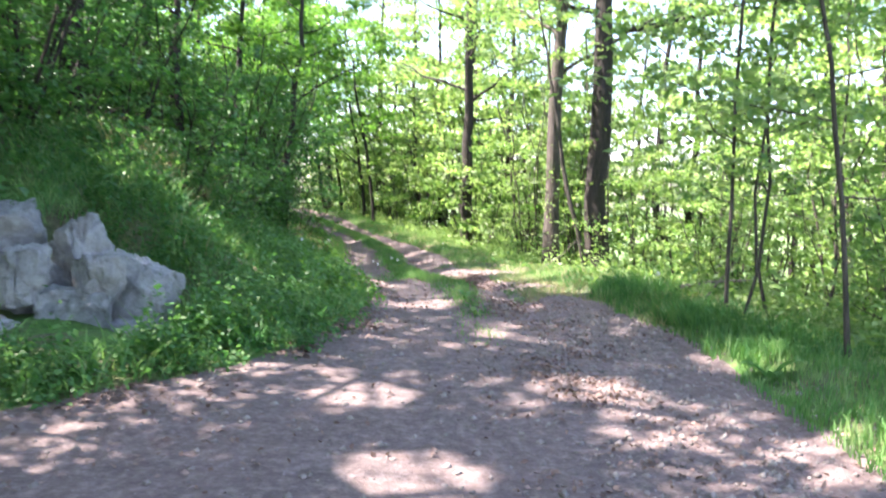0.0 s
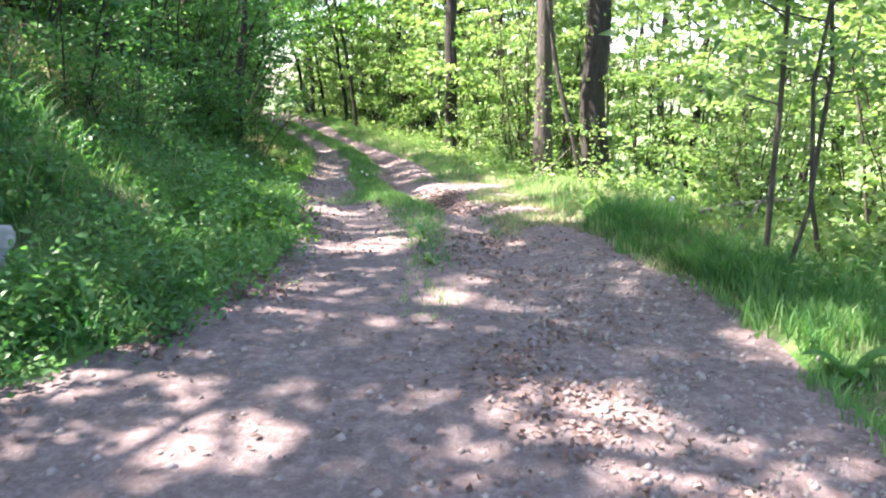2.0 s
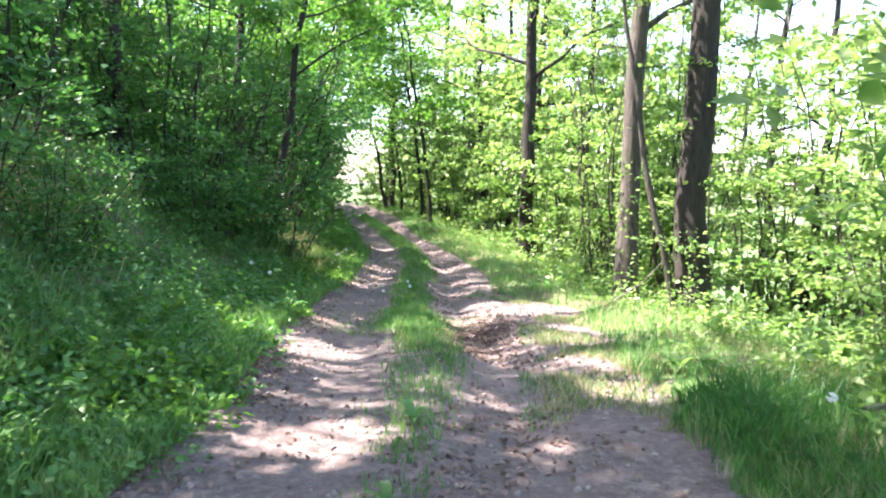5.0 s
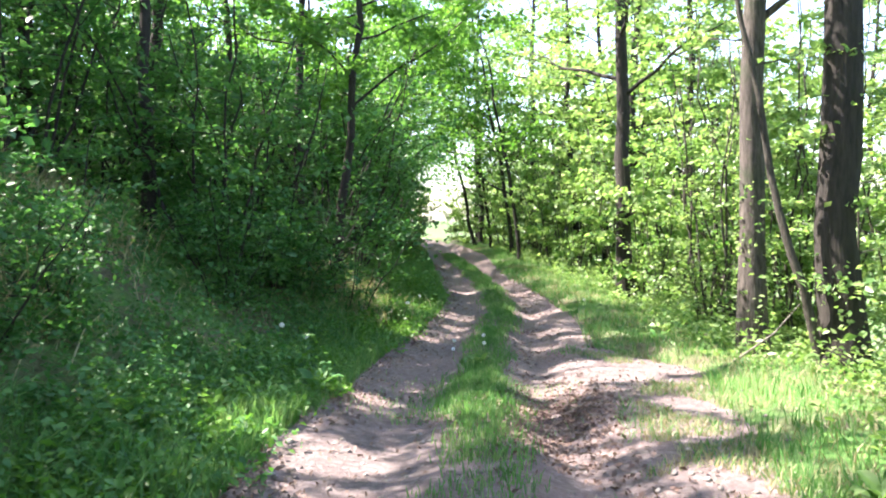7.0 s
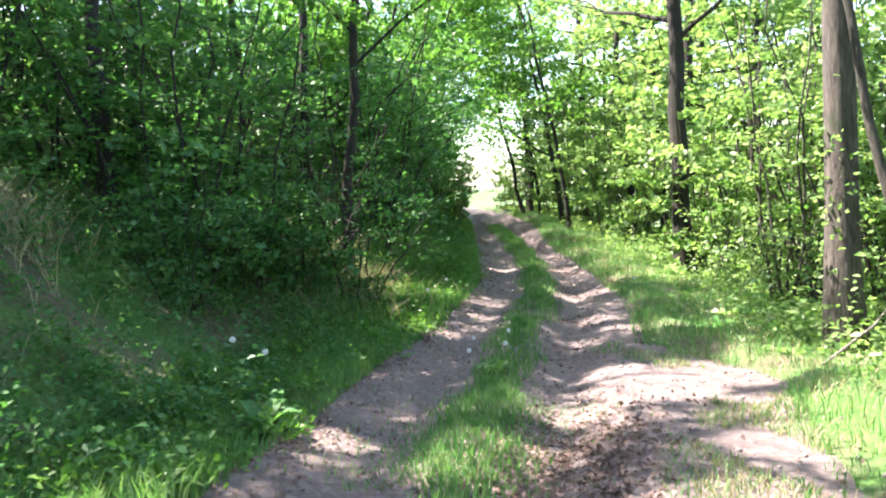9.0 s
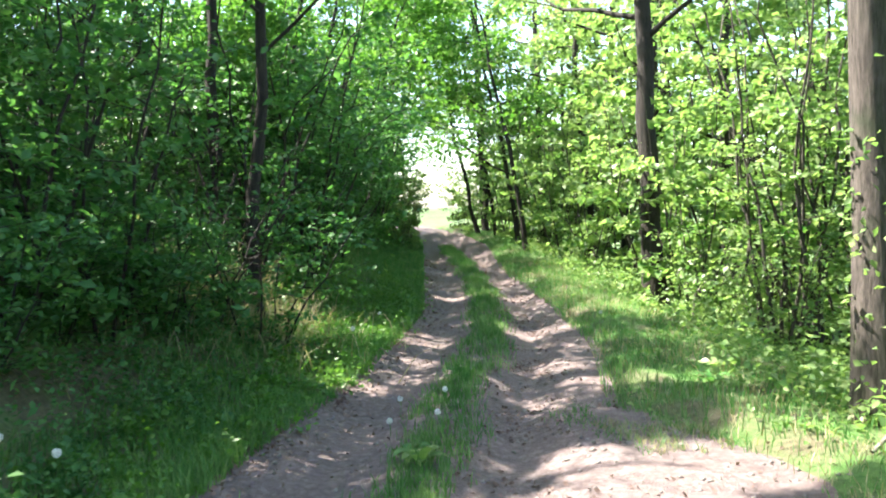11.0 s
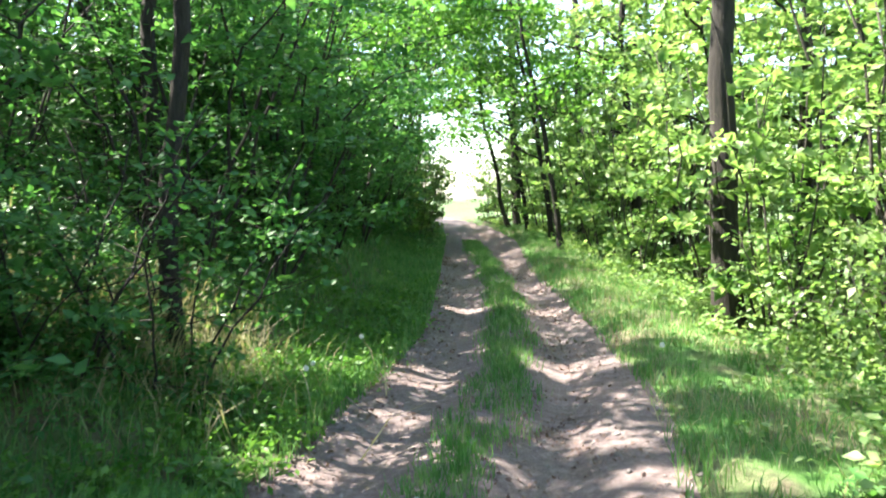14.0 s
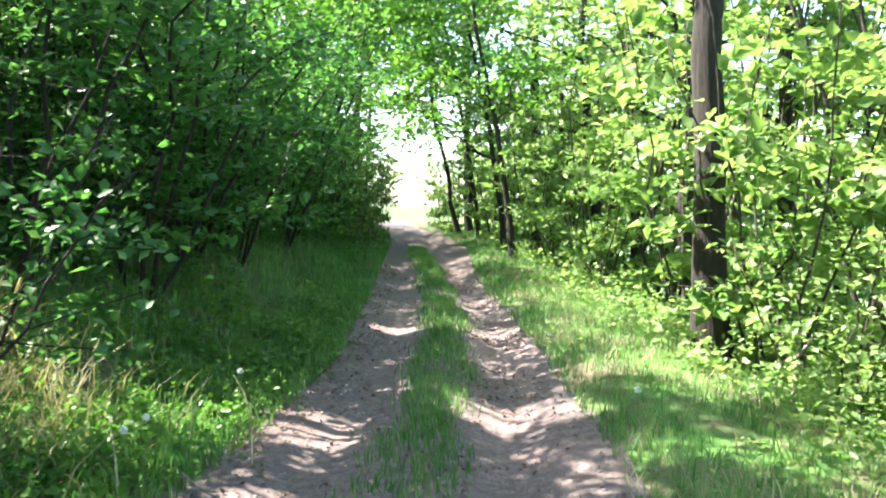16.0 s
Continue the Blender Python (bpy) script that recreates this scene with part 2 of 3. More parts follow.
def leaf_mesh(name, C, size, rng, mat, tilt=0.45, aspect=0.62, bias=(0, 0, 1.0)):
    """Many folded leaves, two triangles each, at the places C."""
    n = len(C)
    N = rng.normal(0, tilt, (n, 3)) + np.array(bias)
    N /= np.linalg.norm(N, axis=1)[:, None]
    D = rng.normal(0, 1, (n, 3))
    U = D - N * (D * N).sum(1)[:, None]
    U /= np.linalg.norm(U, axis=1)[:, None]
    Wd = np.cross(N, U)
    L = (np.asarray(size) * rng.uniform(0.65, 1.3, n))[:, None]
    base = C - U * L * 0.5
    tip = C + U * L * 0.5 - N * L * 0.12
    lf = C - U * L * 0.06 + Wd * L * aspect * 0.5 + N * L * 0.07
    rt = C - U * L * 0.06 - Wd * L * aspect * 0.5 + N * L * 0.07
    V = np.stack([base, rt, tip, lf], 1).reshape(-1, 3)
    k = np.arange(n)[:, None] * 4
    loops = np.concatenate([k, k + 1, k + 2, k, k + 2, k + 3], 1).ravel()
    return mesh_arrays(name, V, loops, 3, mat)


def spray(rnd, pts, count, spread, flat):
    """Leaf places scattered along a twig's line."""
    P = np.array([tuple(p) for p in pts])
    t = rnd.uniform(0.15, 1.0, count) * (len(P) - 1)
    i = np.minimum(t.astype(int), len(P) - 2)
    c = P[i] + (P[i + 1] - P[i]) * (t - i)[:, None]
    return c + rnd.normal(0, 1, (count, 3)) * np.array([spread, spread, spread * flat])


# Ground spots to be sunlit: leaves towards the sun are cut out this wide.
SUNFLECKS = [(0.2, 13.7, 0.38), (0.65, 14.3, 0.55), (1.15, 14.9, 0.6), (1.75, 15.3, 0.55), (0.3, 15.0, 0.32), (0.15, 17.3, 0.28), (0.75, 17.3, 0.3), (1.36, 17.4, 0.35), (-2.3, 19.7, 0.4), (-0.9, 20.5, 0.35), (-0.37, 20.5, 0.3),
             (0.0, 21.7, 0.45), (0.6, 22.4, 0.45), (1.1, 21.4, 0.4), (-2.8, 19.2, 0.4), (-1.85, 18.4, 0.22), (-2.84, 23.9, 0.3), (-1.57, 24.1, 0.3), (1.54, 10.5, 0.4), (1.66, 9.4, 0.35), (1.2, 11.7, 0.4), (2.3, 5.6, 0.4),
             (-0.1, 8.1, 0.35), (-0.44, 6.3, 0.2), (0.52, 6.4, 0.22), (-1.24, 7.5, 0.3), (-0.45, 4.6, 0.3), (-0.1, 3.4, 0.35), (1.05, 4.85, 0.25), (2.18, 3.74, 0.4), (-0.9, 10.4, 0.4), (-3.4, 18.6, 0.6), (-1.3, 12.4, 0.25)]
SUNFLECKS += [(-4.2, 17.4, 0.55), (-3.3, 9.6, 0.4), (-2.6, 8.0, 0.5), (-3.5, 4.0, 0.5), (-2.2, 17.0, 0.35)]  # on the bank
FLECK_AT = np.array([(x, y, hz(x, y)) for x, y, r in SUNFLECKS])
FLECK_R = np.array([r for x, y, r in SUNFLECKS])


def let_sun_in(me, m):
    """The foliage mesh as it stands at m, without the leaves that would shade a chosen sunfleck."""
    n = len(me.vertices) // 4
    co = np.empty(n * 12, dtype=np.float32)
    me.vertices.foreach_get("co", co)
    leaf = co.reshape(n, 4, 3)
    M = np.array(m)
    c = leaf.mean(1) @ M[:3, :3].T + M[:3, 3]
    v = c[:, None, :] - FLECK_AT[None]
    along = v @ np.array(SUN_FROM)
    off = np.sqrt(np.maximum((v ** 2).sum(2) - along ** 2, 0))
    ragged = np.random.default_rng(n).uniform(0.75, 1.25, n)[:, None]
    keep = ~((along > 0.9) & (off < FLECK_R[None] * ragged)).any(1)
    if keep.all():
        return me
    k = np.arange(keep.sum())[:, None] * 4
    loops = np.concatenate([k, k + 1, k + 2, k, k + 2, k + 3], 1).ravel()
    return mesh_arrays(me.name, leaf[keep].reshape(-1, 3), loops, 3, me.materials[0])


def plant(name, parts, label, category, group, at, turn=0.0, scale=1.0):
    """An Empty at the base with the given (name, mesh) parts."""
    e = new(name)
    e.matrix_basis = pose(*at, 0, 0, turn) @ Matrix.Scale(scale, 4)
    for n, me in parts:
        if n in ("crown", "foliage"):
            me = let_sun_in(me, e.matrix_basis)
        o = new(n, me)
        o.parent = e
    return tagged(e, label, category, group)


def tree_parts(seed, H, r0, lean, first, limbs, reach, leaves, leaf, bark, leafmat, rise=0.5, flat=0.35, wob=0.06, spread=0.28, top=1.0, tilt=0.45):
    """Trunk, limbs and crown of a tree in its own coordinates."""
    rng, rnd = random.Random(seed), np.random.default_rng(seed)
    tv, tf, places = [], [], []
    lv, lf = tv, tf
    n = 14
    spine = wander(rng, (0, 0, -0.35), (lean[0], lean[1], H), n, wob)
    rad = [r0 * (1.0 - 0.75 * (i / n) ** 1.25) * (1.5 if i == 0 else 1.12 if i == 1 else 1) for i in range(n + 1)]
    tube(tv, tf, spine, rad, 11, rng, 0.06)
    per = max(1, leaves // max(1, limbs * 4))
    for k in range(limbs):
        t = first + (top - first) * (k + rng.random() * 0.8) / limbs
        i = min(int(t * n), n - 1)
        p = spine[i].lerp(spine[i + 1], t * n - i)
        az = k * 2.4 + rng.uniform(-0.5, 0.5)
        ln = reach * (1.05 - 0.65 * max(0, (t - first) / max(1e-3, 1 - first))) * rng.uniform(0.7, 1.2)
        tip = p + Vector((math.cos(az) * ln, math.sin(az) * ln, ln * rise * rng.uniform(0.3, 1.3)))
        limb = wander(rng, p, tip, 6, ln * 0.035)
        rl = max(0.008, rad[i] * 0.38)
        tube(lv, lf, limb, [rl * (1 - 0.8 * j / 6) for j in range(7)], 6)
        for s in range(4):
            q = limb[2 + s] if s < 4 else limb[-1]
            az2 = az + rng.choice((-1, 1)) * rng.uniform(0.3, 1.1)
            l2 = ln * rng.uniform(0.3, 0.55)
            tip2 = q + Vector((math.cos(az2) * l2, math.sin(az2) * l2, l2 * rng.uniform(-0.15, 0.45)))
            tw = wander(rng, q, tip2, 3, l2 * 0.05)
            tube(lv, lf, tw, [rl * 0.3, rl * 0.22, rl * 0.15, rl * 0.07], 4)
            places.append(spray(rnd, tw, per, spread * (0.6 + ln * 0.25), flat))
    C = np.concatenate(places)
    return [("trunk", mesh_from("trunk", tv, tf, bark)), ("crown", leaf_mesh("crown", C, leaf, rnd, leafmat, tilt))]


def shrub_parts(seed, H, R, stems, leaves, leaf, leafmat, bark, hang=0.0, tilt=0.6, low=0.05, twigs=True, flat=0.4):
    """Many thin stems from one root with leafy side twigs."""
    rng, rnd = random.Random(seed), np.random.default_rng(seed)
    V, F, places = [], [], []
    per = max(1, leaves // (stems * 7))
    for k in range(stems):
        az = 2 * math.pi * (k + rng.random() * 0.7) / stems
        out = R * rng.uniform(0.35, 1.0)
        h = H * rng.uniform(0.6, 1.05)
        b0 = Vector((math.cos(az) * 0.14, math.sin(az) * 0.14, -0.25))
        top = Vector((math.cos(az) * out, math.sin(az) * out, h))
        line = wander(rng, b0, top, 8, H * 0.014)
        for j in range(len(line)):
            line[j].z -= hang * (j / 8) ** 3 * out
        tube(V, F, line, [0.017 * H / 4 * (1 - 0.8 * j / 8) + 0.004 for j in range(9)], 5)
        for s in range(7):
            f = low + (1 - low) * (s + rng.random()) / 7
            i = min(int(f * 8), 7)
            q = line[i]
            a2 = rng.uniform(0, 2 * math.pi)
            l2 = R * rng.uniform(0.25, 0.6)
            tip = q + Vector((math.cos(a2) * l2, math.sin(a2) * l2, l2 * rng.uniform(-0.1, 0.5)))
            tw = wander(rng, q, tip, 3, l2 * 0.06)
            if twigs:
                tube(V, F, [tw[0], tw[1], tw[3]], [0.007, 0.005, 0.002], 3)
            places.append(spray(rnd, tw, per, 0.05 + R * 0.065, flat))
    C = np.concatenate(places)
    C = C[C[:, 2] > -0.1]
    return [("stems", mesh_from("stems", V, F, bark)), ("foliage", leaf_mesh("foliage", C, leaf, rnd, leafmat, tilt))]


# ---- the three standing trees beside the track ----
def stand(x, y, sink=0.0): return (x, y, hz(x, y) - sink)


plant("tree", tree_parts(11, 11.5, 0.17, (-0.25, 0.2), 0.36, 13, 2.9, 6000, 0.13, M_BARK, M_LEAF_SUN, wob=0.03, tilt=0.7), "leaning tree on the grass verge, dark bark deepened for shade", "tree", "verge trees", stand(0.85, 22.7))
plant("tree", tree_parts(12, 12.5, 0.165, (0.0, 0.3), 0.33, 13, 3.0, 6000, 0.13, M_BARK_PALE, M_LEAF_SUN, wob=0.03, tilt=0.7), "tree with pale flaking bark and ivy at its foot", "tree", "verge trees", stand(2.42, 16.3))
plant("tree", tree_parts(13, 13.0, 0.235, (0.15, 0.3), 0.36, 13, 3.1, 6000, 0.13, M_BARK, M_LEAF_SUN, tilt=0.7), "thick tree below the track, dark bark deepened for shade", "tree", "verge trees", stand(3.17, 15.3))

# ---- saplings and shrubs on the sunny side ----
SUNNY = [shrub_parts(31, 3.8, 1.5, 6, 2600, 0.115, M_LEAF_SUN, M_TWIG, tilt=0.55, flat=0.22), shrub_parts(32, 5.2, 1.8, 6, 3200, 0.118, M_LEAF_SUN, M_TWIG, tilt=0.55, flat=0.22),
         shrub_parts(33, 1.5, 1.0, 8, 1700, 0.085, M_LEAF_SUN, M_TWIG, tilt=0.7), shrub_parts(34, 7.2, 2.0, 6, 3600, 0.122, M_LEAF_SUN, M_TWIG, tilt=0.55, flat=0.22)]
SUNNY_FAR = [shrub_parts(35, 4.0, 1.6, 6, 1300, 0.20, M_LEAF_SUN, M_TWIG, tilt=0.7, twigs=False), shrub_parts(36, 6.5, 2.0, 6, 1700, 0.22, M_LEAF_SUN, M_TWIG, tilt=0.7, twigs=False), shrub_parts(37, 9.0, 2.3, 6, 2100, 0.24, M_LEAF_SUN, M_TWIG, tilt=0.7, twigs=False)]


def in_view_out(x, y):
    """The open ground past the bend, seen through the end of the leafy tunnel."""
    return y > 43 and 0.3 - 0.335 * (y - 12.7) - 2 < x < 0.6 - 0.21 * (y - 2.75) + 2


rng = random.Random(5)
for y in np.concatenate([np.arange(4.5, 22, 1.9), np.arange(23.0, 66, 2.9)]):
    for d in (2.4, 5.0, 7.4, 11.0):
        if y > 45 and d > 9:
            continue
        near = y < 22
        x = float(right_x(y)) + d + rng.uniform(-0.5, 0.5) - (0.6 if y > 30 else 0.0)
        yy = y + rng.uniform(-0.7, 0.7)
        size = rng.uniform(0.85, 1.15)
        if near:
            parts = SUNNY[2] if d < 3 else rng.choice((SUNNY[0], SUNNY[1])) if d < 6 else rng.choice((SUNNY[1], SUNNY[3])) if d < 9 else SUNNY_FAR[2]
        else:
            parts = SUNNY_FAR[0] if d < 4 else rng.choice(SUNNY_FAR[1:])
        if in_view_out(x, yy):
            continue
        if near and ((d < 3 and (y < 6 or 11 < y < 17)) or (d < 6 and 12.5 < y < 19)):
            continue
        plant("shrub", parts, "light green sunlit deciduous shrub with thin stems", "shrub", "shrubs below the track", stand(x, yy), rng.uniform(0, 360), size)
plant("shrub", shrub_parts(38, 5.5, 1.0, 15, 2400, 0.105, M_LEAF_SUN, M_TWIG, tilt=0.6, low=0.4), "many-stemmed hazel bush with bare lower stems", "shrub", "shrubs below the track", stand(2.35, 19.7))

SAPLING = [tree_parts(41, 5.5, 0.017, (0.25, 0.1), 0.25, 12, 1.2, 1700, 0.10, M_TWIG, M_LEAF_SUN, 0.25, 0.2, 0.03, 0.25, tilt=0.5), tree_parts(42, 6.5, 0.02, (-0.9, 0.3), 0.22, 13, 1.4, 1900, 0.10, M_TWIG, M_LEAF_SUN, 0.25, 0.2, 0.04, 0.25, tilt=0.5)]
for i, (x, y, t) in enumerate([(2.75, 6.8, 0), (2.62, 6.95, 90), (3.05, 7.1, 200), (3.15, 5.7, 20), (4.3, 8.4, 30), (4.6, 7.2, 250), (4.6, 12.5, 80), (5.6, 10.0, 10), (3.0, 24.0, 20), (5.4, 14.0, 170), (3.5, 15.9, 220)]):
    plant("sapling", SAPLING[i % 2], "slender young tree with sparse light leaves", "sapling", "saplings below the track", stand(x, y), t, 0.9 + 0.05 * (i % 5))

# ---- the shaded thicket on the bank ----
SHADY = [shrub_parts(51, 3.6, 1.8, 8, 3500, 0.095, M_LEAF_SHADE, M_BARK, 0.3, 0.55, flat=0.22), shrub_parts(52, 5.0, 2.3, 9, 3600, 0.12, M_LEAF_SHADE, M_BARK, 0.35, 0.55, flat=0.2), shrub_parts(53, 2.0, 1.3, 8, 2600, 0.08, M_LEAF_SHADE, M_BARK, 0.2, 0.6, flat=0.3)]
SHADY_FAR = [shrub_parts(54, 4.2, 1.9, 7, 1500, 0.16, M_LEAF_SHADE, M_BARK, 0.3, 0.7, twigs=False), shrub_parts(55, 6.0, 2.4, 7, 2000, 0.17, M_LEAF_CANOPY, M_BARK, 0.3, 0.7, twigs=False)]
rng = random.Random(8)
for y in np.concatenate([np.arange(6.0, 23, 1.8), np.arange(24, 60, 2.6)]):
    for d in (2.2, 3.8, 6.0, 8.8):
        if (y < 8 and d < 3) or (y < 6 and d < 5) or (y < 11 and d > 5) or (11 < y < 13.5 and d < 3):
            continue
        x = float(left_x(y)) - d + rng.uniform(-0.4, 0.4) - (0.7 if 16 < y < 30 and d < 3 else 0)
        if y < 23:
            parts = SHADY[2] if d < 3 and rng.random() < 0.6 else SHADY[0] if d < 5 else SHADY[1] if d < 7 else SHADY_FAR[1]
        else:
            parts = SHADY_FAR[0] if d < 3 else SHADY_FAR[1]
        plant("shrub", parts, "dense shade-toned green shrub on the bank, some added to cast shade", "shrub", "bank thicket", stand(x, y + rng.uniform(-0.6, 0.6)), rng.uniform(0, 360), rng.uniform(0.85, 1.15))

# All but the last three are added to cast shade, most out of view.
for x, y, k in ((-4.6, 8.3, 1), (-4.7, 7.0, 0), (-6.0, 3.3, 1), (-4.9, 2.3, 1), (-5.6, 1.4, 1), (-6.6, -0.2, 1), (-5.4, 4.8, 0), (-5.0, 5.2, 1), (-3.7, 16.7, 2), (-3.35, 17.4, 2), (-3.9, 15.6, 0)):
    plant("shrub", SHADY[k], "dense shade-toned green shrub on the bank, some added to cast shade", "shrub", "bank thicket", stand(x, y), 40 * k + 10 * y)

for y in np.arange(29.0, 46, 2.1):
    plant("shrub", SHADY_FAR[0], "leafy green shrub crowding the track's edge", "shrub", "bank thicket", stand(float(left_x(y)) - 1.35 - 0.5 * rng.random(), y), rng.uniform(0, 360), rng.uniform(0.75, 0.95))

OVERHANG = shrub_parts(56, 5.8, 2.3, 8, 3200, 0.13, M_LEAF_SHADE, M_BARK, 0.45, 0.5, low=0.22, flat=0.22)
for i, y in enumerate((19.4, 21.0, 22.6, 24.2, 26.0, 27.8)):
    plant("shrub", OVERHANG, "leafy hazel in shade-toned green leaning out over the track's edge", "shrub", "bank thicket", stand(float(left_x(y)) - 2.0 + 0.25 * (i % 2), y), 67 * i, 0.88 + 0.06 * (i % 3))
for i, y in enumerate((9.8, 10.9, 13.9, 15.0, 16.2)):
    plant("shrub", SHADY[2], "low bramble bush in shade-toned green low on the bank", "shrub", "bank thicket", stand(float(left_x(y)) - 1.55 - 0.25 * (i % 2), y), 71 * i, 0.62 + 0.07 * (i % 3))
for i, y in enumerate((20.2, 21.9, 23.5, 25.2, 26.9, 28.6)):
    plant("shrub", SHADY[2], "low bush in shade-toned green filling the foot of the thicket", "shrub", "bank thicket", stand(float(left_x(y)) - 2.1 - 0.3 * (i % 2), y), 83 * i, 0.85 + 0.08 * (i % 3))

# ---- taller trees ----
TALL = [tree_parts(61, 11, 0.12, (0.8, 0.2), 0.38, 14, 3.2, 4600, 0.185, M_BARK, M_LEAF_CANOPY, tilt=0.7, spread=0.19), tree_parts(62, 13, 0.15, (0.4, -0.3), 0.4, 14, 3.4, 5000, 0.185, M_BARK, M_LEAF_CANOPY, tilt=0.7, spread=0.19)]
# First tree is known; most others, many out of view, are added for shade.
for i, (x, y) in enumerate([(-3.7, 18.0), (-4.5, 5.4), (-5.2, -3.6), (-6.0, 1.7), (-7.5, 21.5), (-7.0, 2.6), (-9.5, 29), (-12, 36), (-6.6, -1.2), (-17, 44), (-1.5, -7.5), (-3.6, -1.0), (-5.0, 14.8), (-5.5, 11.8), (4.8, 0.4), (-4.7, 3.6), (0.8, -5.5), (-7.8, 15.8), (-8.2, 13.4), (-5.6, 6.9), (-6.6, 9.8), (-6.9, 17.6), (-5.2, 19.8), (-4.8, 7.7)]):
    plant("tree", TALL[i % 2], "tall tree with a thin dark trunk, most added unseen for shade", "tree", "bank trees", stand(x, y), 70 * i, 0.7 + 0.04 * (i % 4) if y > 10.5 else 0.9 + 0.06 * (i % 4))
TALL_FAR = [tree_parts(63, 12, 0.13, (0.5, 0.2), 0.28, 15, 3.4, 2400, 0.22, M_BARK, M_LEAF_SUN, tilt=0.7), tree_parts(64, 14, 0.15, (-0.4, -0.3), 0.26, 15, 3.6, 2600, 0.22, M_BARK, M_LEAF_SUN, tilt=0.7)]
for i, (x, y) in enumerate([(7, 22), (2.6, 29), (9, 15), (8, 29), (0, 36), (5, 36), (-3, 44), (11, 22), (2, 50), (10, 40), (10, 9), (-2, 62), (8, 52), (14, 30), (-6, 75), (1.4, 32.5), (-4.5, 56), (0.9, 29.2), (-1.0, 35.2), (-3.4, 40.5), (-11.6, 45.5), (-6.4, 44.5), (-12.8, 50), (-7.4, 49)]):
    plant("tree", TALL_FAR[i % 2], "slender leafy tree in the wood below the track", "tree", "lower wood", stand(x, y), 50 * i, 0.9 + 0.05 * (i % 5))
ARCH = tree_parts(65, 9.5, 0.08, (1.5, 0.1), 0.28, 14, 3.0, 2600, 0.17, M_BARK, M_LEAF_CANOPY, tilt=0.7)
for i, (y, side) in enumerate([(24.6, -1), (29.0, -1), (33, 1), (35.5, 1), (37, -1), (40, 1)]):
    x = float(left_x(y)) - 2.9 if side < 0 else float(right_x(y)) + 1.0
    plant("tree", ARCH, "tree whose crown arches over the track", "tree", "arching trees", stand(x, y), 0 if side < 0 else 180, 0.85 + 0.05 * (i % 4))

ARCH_DENSE = tree_parts(66, 9.0, 0.08, (2.2, 0.1), 0.46, 14, 3.0, 4800, 0.19, M_BARK, M_LEAF_CANOPY, tilt=0.7)
for i, (x, y, turn) in enumerate([(-8.6, 34.5, 0), (-9.6, 38.0, 20), (-6.0, 41.5, 180), (-11.3, 43.0, -20)]):
    plant("tree", ARCH_DENSE, "leafy tree closing the end of the green tunnel", "tree", "arching trees", stand(x, y), turn, 0.95 + 0.06 * (i % 3))
for i, (y, d) in enumerate([(33.5, -0.7), (36.0, -0.5), (38.5, -0.6), (41.5, -0.4), (43.0, 0.5), (45.5, 0.4), (48.0, 0.6)]):
    x = float(left_x(y)) + d if d < 0 else float(right_x(y)) + d
    plant("shrub", SUNNY_FAR[0], "sunlit pale green bush at the bend of the track", "shrub", "shrubs at the bend", stand(x, y), 55 * i, 0.62 + 0.1 * (i % 3))


# ---- rocks ----
def rock_mesh(seed, sx, sy, sz):
    bm = bmesh.new()
    bmesh.ops.create_icosphere(bm, subdivisions=5, radius=1.25)
    rng = random.Random(seed)
    turn = Euler((rng.uniform(-0.35, 0.35), rng.uniform(-0.35, 0.35), rng.uniform(0, 3))).to_matrix()
    planes = [((turn @ Vector(a)).normalized(), rng.uniform(0.70, 0.95)) for a in ((1, 0, 0), (-1, 0, 0), (0, 1, 0), (0, -1, 0), (0, 0, 1), (0, 0, -1))]
    planes += [(Vector((rng.gauss(0, 1), rng.gauss(0, 1), rng.gauss(0, 1))).normalized(), rng.uniform(0.7, 0.95)) for _ in range(9)]
    off = Vector((seed * 3.1, seed * 1.7, 0))
    for v in bm.verts:
        p = v.co.copy()
        for nrm, d in planes:
            k = p.dot(nrm) - d
            if k > 0:
                p -= nrm * k
        crack = max(0.0, 0.09 - abs(noise.noise(Vector((p.x * 2.6, p.y * 2.6, p.z * 0.9)) + off))) / 0.09
        p *= 1 + 0.11 * noise.fractal(p * 3.0 + off, 0.7, 2.0, 5) - 0.16 * crack
        v.co = Vector((p.x * sx, p.y * sy, p.z * sz))
    me = bpy.data.meshes.new("rock")
    bm.to_mesh(me)
    bm.free()
    me.materials.append(M_ROCK)
    me.polygons.foreach_set("use_smooth", [True] * len(me.polygons))
    return me


